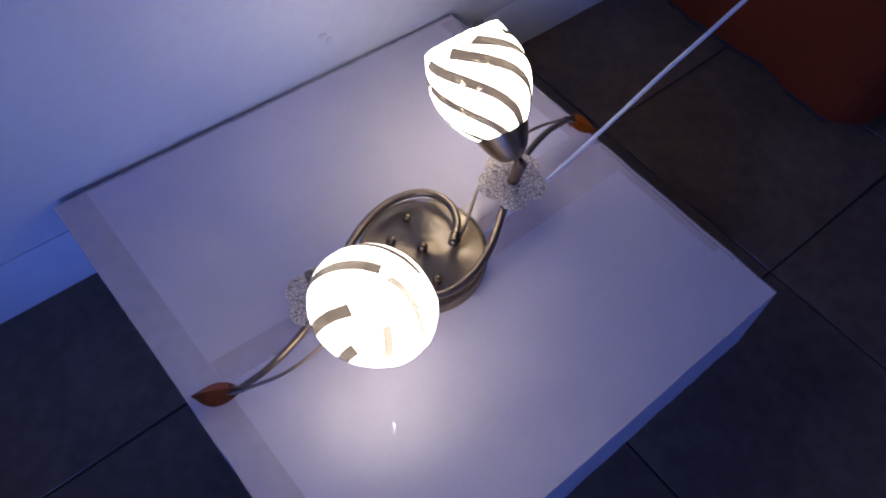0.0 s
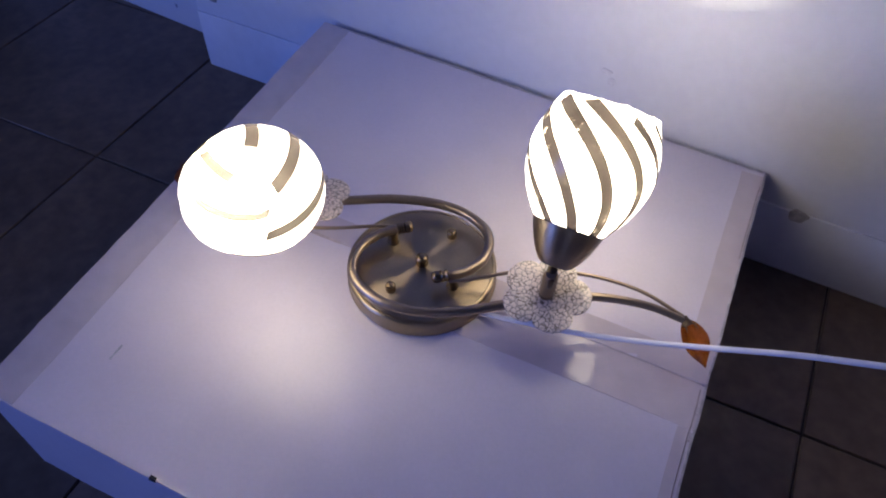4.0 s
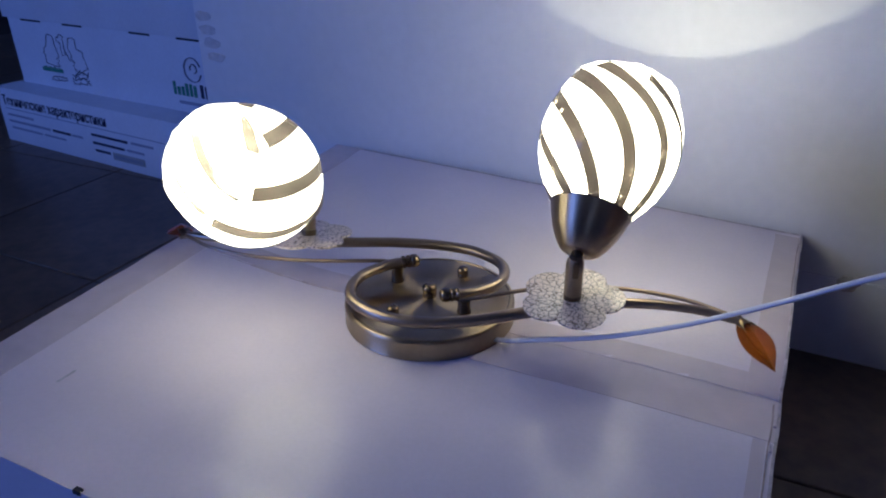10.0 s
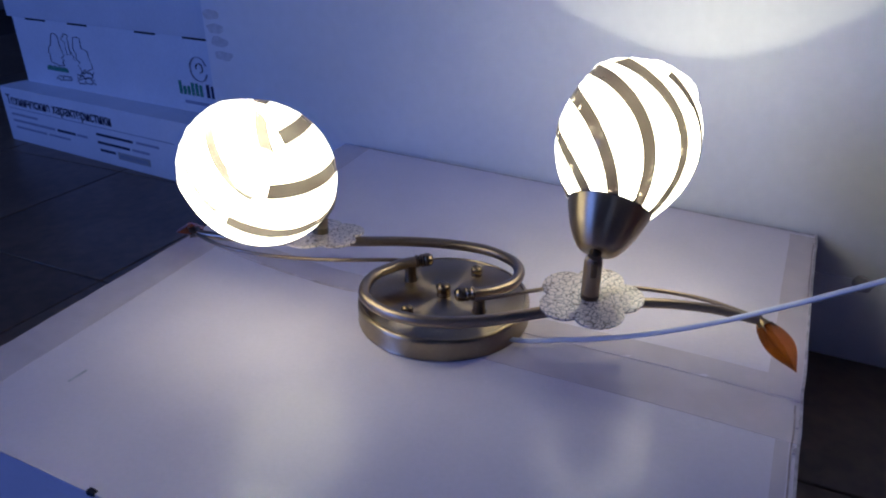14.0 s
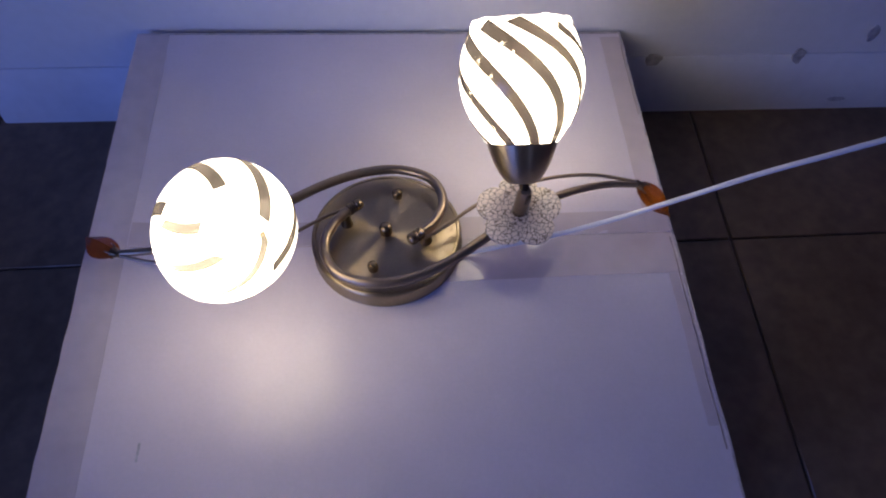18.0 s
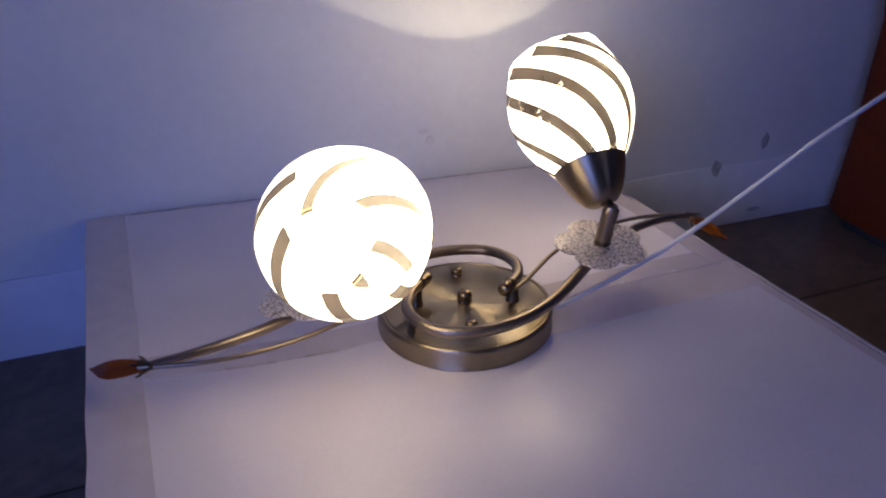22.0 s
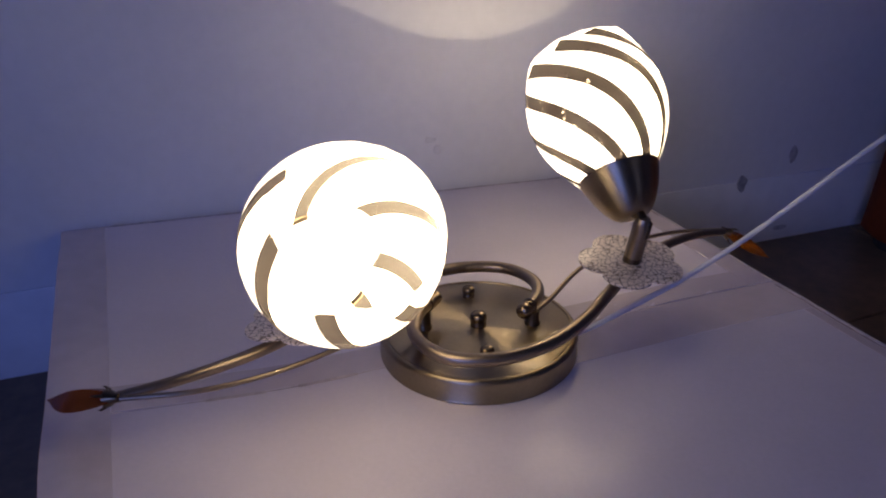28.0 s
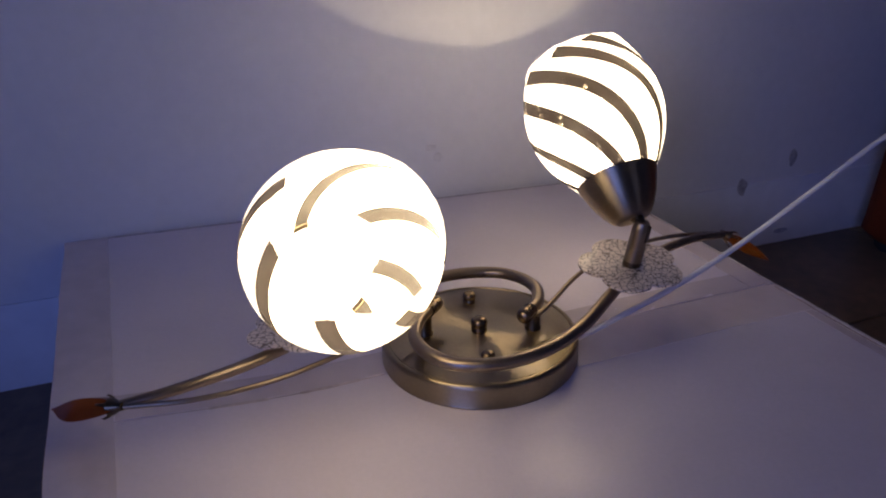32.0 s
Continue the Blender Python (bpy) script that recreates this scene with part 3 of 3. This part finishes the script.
for half in HALVES:
    R = pose(0, 0, 0, 0, 0, half["turn"])
    arm = part("arm", tube(smooth_curve(ARM, 10), lambda t: 0.0044 if t < 0.72 else 0.0044 - 0.0014 * (t - 0.72) / 0.28, 16), M_BRASS, lamp_thing, "curved brass tube", m=R)
    d = Vector(ARM[0]) - Vector(ARM[1])
    part("finial", lathe([(0, -0.001), (0.0052, -0.001), (0.0054, 0.001), (0.0046, 0.0018), (0.0046, 0.003), (0.0054, 0.0036), (0.0054, 0.0052), (0.0046, 0.006), (0.0054, 0.0068), (0.0055, 0.0095), (0.0050, 0.0118), (0.0032, 0.0134), (0, 0.0140)], 24), M_BRASS_NUT, arm, "small turned end knob", m=axis_pose(Vector(ARM[0]), d))
    part("post", lathe([(0, 0), (0.0056, 0), (0.0056, 0.002), (0.0048, 0.003), (0.0048, 0.014), (0, 0.014)], 24), M_BRASS_DARK, lamp_thing, m=R @ pose(-0.0365, 0.0095, 0.0196))
    part("rod", tube(smooth_curve(ROD, 8), lambda t: 0.00165, 10), M_BRASS, lamp_thing, "thin brass rod", m=R)
    base = R @ Vector((0.1185, 0.0020, 0.0455))
    part("flower", flower_bm(), M_CRACKLE, lamp_thing, "flower-shaped plate in cracked white enamel", m=Matrix.Translation(base + Vector((0, 0, 0.003))) @ pose(0, 0, 0, 0, 0, half["turn"]) @ pose(0, 0, 0, 6, 0, 0) @ pose(0, 0, 0, 0, 0, 90))
    joint, axis = Vector(half["joint"]), Vector(half["axis"]).normalized()
    knuckle = R @ Vector((0.1215, -0.0050, 0.0850))
    up = knuckle - base
    n = up.length
    swivel = part("swivel", lathe([(0, 0), (0.0056, 0), (0.0056, 0.0060), (0.0064, 0.0066), (0.0064, n - 0.006), (0.0060, n - 0.003), (0.0045, n), (0, n + 0.0005)], 28), M_BRASS, lamp_thing, "brass swivel joint", m=axis_pose(base, up))
    face = Vector((0.45, -0.88, 0)) if half["turn"] == 0 else Vector((-0.45, 0.88, 0))
    turn_in = axis_pose(base, up).to_3x3().inverted() @ face
    lean = math.degrees(math.atan2(turn_in.y, turn_in.x))
    slot = box_bm((0.0035, -0.0026, n - 0.0150), (0.0067, 0.0026, n - 0.0010), 0.0016, 3)
    part("slot", slot, M_BRASS_DARK, swivel, m=pose(0, 0, 0, 0, 0, lean))
    part("collar", lathe([(0, 0), (0.0066, 0), (0.0066, 0.0085), (0, 0.0085)], 24), M_BRASS_DARK, swivel)
    part("knuckle", tube([knuckle - up * 0.10, knuckle * 0.6 + joint * 0.4 + Vector((0, 0, 0.001)), joint + axis * 0.004], 0.0042, 14), M_BRASS_DARK, lamp_thing)
    A = axis_pose(joint, axis)
    part("cup", lathe(CUP, 64), M_BRASS_CUP, lamp_thing, "brushed brass shade holder", m=A)
    S = A @ pose(0, 0, 0.0325)
    shade = part("shade", shade_shell(None, half["spots"], half["cut"], *half["swirl"]), milk_glass(half["glow"]), lamp_thing, "egg-shaped lit milk glass shade with clear swirling stripes", m=S)
    for k in range(len(half["spots"])):
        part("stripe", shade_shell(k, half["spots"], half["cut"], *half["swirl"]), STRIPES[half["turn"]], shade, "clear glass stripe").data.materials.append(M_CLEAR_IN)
    bulb = part("bulb", lathe([(0.010, 0.040), (0.0125, 0.045), (0.0160, 0.053), (0.0172, 0.061), (0.0165, 0.069), (0.0135, 0.077), (0.008, 0.083), (0.003, 0.0855), (0, 0.086)], 32), M_BULB, lamp_thing, "clear glass bulb", m=S)
    part("filament", lathe([(0, 0.0440), (0.0018, 0.0448), (0.0018, 0.0530), (0, 0.0537)], 12), M_FILAMENT, bulb, "glowing filament")
    lamp("bulb_light", "POINT", half["watts"], (1.0, 0.92, 0.82), S @ pose(0, 0, half["deep"]), 0.0015)
    part("holder_disc", lathe([(0, 0.002), (0.0270, 0.002), (0.0270, 0.0005), (0, 0.0005)], 32), M_CABLE, lamp_thing, "white disc in the shade holder", m=S)
    part("bulb_socket", lathe([(0, 0.0), (0.0135, 0.0), (0.0135, 0.018), (0.0115, 0.020), (0.0115, 0.040), (0.010, 0.0435), (0, 0.0435)], 28), M_CABLE, lamp_thing, "white bulb neck and socket", m=S)
    leaf_at = R @ Vector((0.2285, 0.0395, 0.0412))
    dirn = Vector(half["tip"]) - leaf_at
    L = Matrix.Translation(leaf_at) @ dirn.to_track_quat("X", "Z").to_matrix().to_4x4() @ pose(0, 0, 0, half["roll"])
    leaf = part("leaf", leaf_bm(dirn.length), LEAVES[half["turn"]], lamp_thing, "amber glass leaf", m=L)
    part("calyx", prong_cap(), M_BRASS_DARK, leaf)

# ---- cable ----
CABLE = [(0.045, -0.016, 0.004), (0.075, -0.014, 0.008), (0.1, -0.0133, 0.0156), (0.15, -0.0128, 0.0335), (0.2, -0.0135, 0.0582), (0.25, -0.0154, 0.0888), (0.3, -0.018, 0.1214), (0.35, -0.0204, 0.1491),
         (0.42, -0.021, 0.185), (0.52, -0.018, 0.235), (0.66, -0.010, 0.315), (0.80, 0.0, 0.410), (0.86, 0.004, 0.428)]
tagged(part("power_cable", tube(smooth_curve(CABLE, 10), 0.0025, 12, 0.62), M_CABLE), "white flat power cable leading away from the lamp", "cable")

# ---- cartons beside the wall ----


def carton(name, lo, hi, label, turn=0.0):
    ob = empty(name, pose((lo[0] + hi[0]) / 2, (lo[1] + hi[1]) / 2, lo[2], 0, 0, turn))
    tagged(ob, label, "carton", "cartons stacked on the floor")
    w, d, h = (hi[i] - lo[i] for i in range(3))
    t = 0.004
    part("front_panel", box_bm((-w / 2, -d / 2, 0), (w / 2, -d / 2 + t, h), 0.0012), M_CARTON, ob)
    part("back_panel", box_bm((-w / 2, d / 2 - t, 0), (w / 2, d / 2, h), 0.0012), M_CARTON, ob)
    part("end_panel", box_bm((-w / 2, -d / 2 + t, 0), (-w / 2 + t, d / 2 - t, h), 0.001), M_CARTON, ob)
    part("end_panel", box_bm((w / 2 - t, -d / 2 + t, 0), (w / 2, d / 2 - t, h), 0.001), M_CARTON, ob)
    part("lid", box_bm((-w / 2 + t, -d / 2 + t, h - t), (w / 2 - t, d / 2 - t, h - 0.0005), 0.001), M_CARTON, ob)
    return ob, w, d, h


def bar(parent, x, z, w, h, y, material, name="print_line"):
    part(name, box_bm((x, y - 0.0008, z), (x + w, y + 0.0004, z + h)), material, parent, smooth=False)


low, lw, ld, lh = carton("long_carton", (-1.190, 0.352, FLOOR), (-0.565, 0.60, -0.018), "long white carton with printed lines, lying on the tiles", -2.5)
mid, mw, md, mh = carton("long_carton", (-1.172, 0.404, -0.018), (-0.562, 0.60, 0.106), "white carton with a round mark and outline drawings", -2.0)
top, tw, td, th = carton("long_carton", (-1.185, 0.402, 0.106), (-0.562, 0.62, 0.262), "plain white carton on top of the stack", -2.0)



def lx(x, w):
    """A place along the front of a carton that starts at the given left end."""
    return x - w / 2


font = bpy.data.curves.new("heading", "FONT")
font.body = "Технические характеристики"
font.size, font.extrude, font.offset = 0.0265, 0.0003, 0.0003
heading = new("heading", font)
heading.parent = low
heading.data.materials.append(M_PRINT)
heading.matrix_basis = Matrix.Translation((-lw / 2 + 0.016, -ld / 2 - 0.0006, lh - 0.033)) @ pose(0, 0, 0, 90, 0, 0) @ Matrix.Diagonal((0.84, 1, 1, 1))
FRONT = -ld / 2
bar(low, lx(0.020, lw), 0.0665, 0.475, 0.0012, FRONT, M_PRINT_GREY)
for x, z, w, h, m in ((0.022, 0.0530, 0.085, 0.0040, M_PRINT_GREY), (0.022, 0.0400, 0.135, 0.0045, M_PRINT_GREY), (0.165, 0.0400, 0.055, 0.0045, M_PRINT), (0.225, 0.0400, 0.030, 0.004, M_PRINT_GREY),
                      (0.026, 0.0270, 0.100, 0.0040, M_PRINT_GREY), (0.135, 0.0275, 0.065, 0.0035, M_PRINT_GREY), (0.285, 0.0510, 0.100, 0.0045, M_PRINT), (0.395, 0.0520, 0.058, 0.004, M_PRINT_GREY),
                      (0.285, 0.0360, 0.088, 0.0045, M_PRINT), (0.380, 0.0365, 0.045, 0.004, M_PRINT_GREY), (0.288, 0.0220, 0.042, 0.0045, M_PRINT), (0.555, 0.0300, 0.004, 0.006, M_PRINT_GREY)):
    bar(low, lx(x, lw), z, w, h, FRONT, m)
bar(low, lx(0.337, lw), 0.0150, 0.086, 0.0130, FRONT, M_LABEL, "sticker")
for k in range(9):
    bar(low, lx(0.344 + 0.0085 * k, lw), 0.0185, 0.0055, 0.0060, FRONT - 0.0010, M_PRINT_GREY)
# Near-black bars on the front paint the shade of open slots
for x, w in ((0.043, 0.062), (0.172, 0.056), (0.356, 0.052), (0.473, 0.06)):
    bar(mid, lx(x, mw), mh - 0.0035, w, 0.0030, -md / 2, M_GAP, "slot")


def outline(parent, loop, y, r=0.0008, shut=True):
    """A thin inked line with corners through places given in millimetres along the front and down it."""
    pts = [Vector((lx(0.107 + 0.001 * x, mw), y - 0.0004, 0.098 - 0.001 * z)) for x, z in loop]
    part("drawing", tube(smooth_curve(pts + pts[:1] if shut else pts, 1), r, 6), M_PRINT, parent)


MID = -md / 2
outline(mid, [(6, 1), (10, -3), (21, -2), (26, 3), (26, 16), (29, 27), (33, 36), (23, 41), (31, 44), (23, 49), (30, 54), (11, 56), (4, 54), (-12, 51), (-10, 35), (-14, 34), (-8, 22), (-2, 20)], MID)
outline(mid, [(38, 0), (42, 1), (46, -5), (53, -4), (59, -1), (53, 2), (55, 8), (54, 18), (55, 31), (44, 33), (43, 21), (45, 12), (35, 6)], MID)
outline(mid, [(72, 0), (84, -2), (91, 1), (90, 17), (107, 22), (106, 29), (113, 52), (103, 54), (91, 61), (87, 56), (79, 63), (75, 55), (70, 50), (77, 44), (68, 37), (72, 30), (65, 19)], MID)
outline(mid, [(52, 18), (56, 26), (61, 34), (62, 40), (67, 41)], MID, 0.0006, False)
random.seed(5)
for row in range(4):
    outline(mid, [(61 + 5 * k + random.uniform(-2, 2), 65 + 5.5 * row - 0.4 * k + random.uniform(-4, 4)) for k in range(11)], MID, 0.0008, False)
for row in range(2):
    outline(mid, [(-5 + 4.8 * k + random.uniform(-2, 2), 78 + 5 * row - 0.4 * k + random.uniform(-3, 3)) for k in range(11)], MID, 0.0007, False)
bar(mid, lx(0.078, mw), 0.0310, 0.064, 0.0060, MID, M_PRINT_GREEN)
for k in range(9):
    bar(mid, lx(0.081 + 0.0068 * k, mw), 0.0372, 0.0044, 0.0020 + 0.0015 * (k % 2), MID, M_PRINT_GREEN)
part("round_mark", tube(smooth_curve([Vector((lx(0.500, mw) + 0.0195 * math.cos(a), MID - 0.0004, 0.074 + 0.0195 * math.sin(a))) for a in [radians(20 + 32 * k) for k in range(11)]], 4), 0.0024, 6, 0.4), M_PRINT_GREY, mid)
part("round_mark", tube(smooth_curve([Vector((lx(0.502, mw) + 0.0075 * math.cos(a), MID - 0.0004, 0.076 + 0.0075 * math.sin(a))) for a in [radians(200 - 36 * k) for k in range(9)]], 4), 0.0018, 6, 0.4), M_PRINT, mid)
for k, h in enumerate((0.022, 0.014, 0.015, 0.021, 0.021, 0.019)):
    bar(mid, lx(0.446 + 0.0098 * k, mw), 0.029, 0.0066, h, MID, M_PRINT_GREEN, "brand_shape")
for k, h in enumerate((0.022, 0.020, 0.015, 0.020)):
    bar(mid, lx(0.511 + 0.0110 * k, mw), 0.029, 0.0068, h, MID, M_PRINT, "brand_shape")
bar(mid, lx(0.456, mw), 0.0145, 0.085, 0.005, MID, M_PRINT_GREY)

# ---- orange seat ----
sofa = tagged(empty("sofa", pose(0, 0, FLOOR)), "dark orange upholstered seat standing on the tiles by the wall", "sofa")


def seat_body(levels):
    """A soft block with wavy sides, drawn in by the inset given at each height."""
    bm = bmesh.new()
    x0, x1, y0, y1 = 0.628, 1.60, -0.125, 0.285
    foot = []
    for a, b, n in (((x0, y1), (x0, y0), 24), ((x0, y0), (x1, y0), 30), ((x1, y0), (x1, y1), 10), ((x1, y1), (x0, y1), 20)):
        foot += [(a[0] + (b[0] - a[0]) * k / n, a[1] + (b[1] - a[1]) * k / n) for k in range(n)]
    cx, cy = (x0 + x1) / 2, (y0 + y1) / 2
    rings = []
    for z, inset in levels:
        ring = []
        for x, y in foot:
            dx, dy = min(x - x0, x1 - x), min(y - y0, y1 - y)
            r = 0.05
            px, py = x, y
            if dx < r and dy < r:
                c = Vector((x0 + r if x < cx else x1 - r, y0 + r if y < cy else y1 - r))
                d = (Vector((x, y)) - c)
                d = d.normalized() * r
                px, py = c.x + d.x, c.y + d.y
            wave = 0.012 * noise.noise((px * 9, py * 9, z * 2.0)) + 0.006 * noise.noise((px * 30, py * 30, z * 3))
            k = inset + wave
            d = Vector((cx - px, cy - py))
            s = Vector((math.copysign(min(abs(d.x), k) if k > 0 else k, d.x), math.copysign(min(abs(d.y), k) if k > 0 else k, d.y)))
            if dx > r:
                s.x = 0
            if dy > r:
                s.y = 0
            ring.append(bm.verts.new((px + s.x, py + s.y, z)))
        rings.append(ring)
    n = len(foot)
    for a, b in zip(rings, rings[1:]):
        for k in range(n):
            bm.faces.new((a[k], a[(k + 1) % n], b[(k + 1) % n], b[k]))
    bm.faces.new(rings[-1])
    bm.faces.new(rings[0][::-1])
    bmesh.ops.recalc_face_normals(bm, faces=bm.faces[:])
    return bm


part("base_cover", seat_body(((0.014, 0.010), (0.02, 0.002), (0.04, 0.0), (0.15, -0.004), (0.28, -0.004), (0.325, 0.001), (0.335, 0.012), (0.336, 0.05))), M_ORANGE, sofa)
part("seat_cushion", seat_body(((0.337, 0.05), (0.338, 0.012), (0.350, 0.000), (0.38, -0.007), (0.44, -0.004), (0.48, 0.014), (0.505, 0.040), (0.512, 0.09))), M_ORANGE, sofa, "soft orange seat cushion")
part("piping", seat_body(((0.331, 0.012), (0.3325, -0.003), (0.336, -0.0055), (0.3395, -0.003), (0.341, 0.012))), M_ORANGE, sofa, "stitched orange piping")
# Near-black strip fills the gap over the tiles as painted shade
part("shade_strip", seat_body(((0.0, 0.024), (0.0005, 0.016), (0.0135, 0.014), (0.014, 0.024))), M_GAP, sofa, "dark strip put in for the shade under the seat")

# ---- wall marks and floor tiles ----
def chip(x, z, w, h, y=WALL_Y, seed=0, material=None, proud=0.0010):
    bm = bmesh.new()
    n = 18
    ring = []
    for k in range(n):
        a = 2 * math.pi * k / n
        f = 1 + 0.35 * noise.noise((math.cos(a) * 1.3 + seed * 7, math.sin(a) * 1.3, seed))
        ring.append((w / 2 * f * math.cos(a), h / 2 * f * math.sin(a)))
    a = [bm.verts.new((x + p, y - proud, z + q)) for p, q in ring]
    b = [bm.verts.new((x + p * 1.1, y + 0.0003, z + q * 1.1)) for p, q in ring]
    bm.faces.new(a)
    for k in range(n):
        bm.faces.new((a[k], a[(k + 1) % n], b[(k + 1) % n], b[k]))
    bmesh.ops.recalc_face_normals(bm, faces=bm.faces[:])
    part("chip", bm, material or M_CHIP, wall, "grey rubbed spot" if material else "dark chipped spot", smooth=False)


chip(0.545, -0.008, 0.011, 0.020, seed=1)
chip(0.468, -0.037, 0.014, 0.020, WALL_Y - 0.003, seed=2)
chip(0.297, -0.039, 0.020, 0.016, WALL_Y - 0.003, seed=3)

chip(-0.495, -0.010, 0.012, 0.008, seed=4)
chip(0.541, -0.108, 0.022, 0.006, WALL_Y - 0.003, seed=5, material=M_SMUDGE)
chip(0.058, 0.064, 0.012, 0.006, seed=11, material=M_FAINT)
chip(0.066, 0.053, 0.008, 0.009, seed=12, material=M_FAINT)
for k, z in enumerate((0.166, 0.148, 0.131, 0.113)):
    chip(-0.513 + 0.004 * k, z, 0.030, 0.013, seed=6 + k, material=M_RUB, proud=0.0004)

tile_me = mesh_of(box_bm((-0.1487, -0.1487, 0), (0.1487, 0.1487, 0.006), 0.0010, 1), "tile", M_TILE)
G = Matrix.Translation((0.373, 0.097, FLOOR - 0.006)) @ pose(0, 0, 0, 0, 0, 3)
for i in range(-9, 6):
    for j in range(-7, 5):
        t = new("tile", tile_me)
        t.parent = floor
        t.matrix_basis = G @ pose(i * 0.30 + 0.15, j * 0.30 + 0.15, 0)
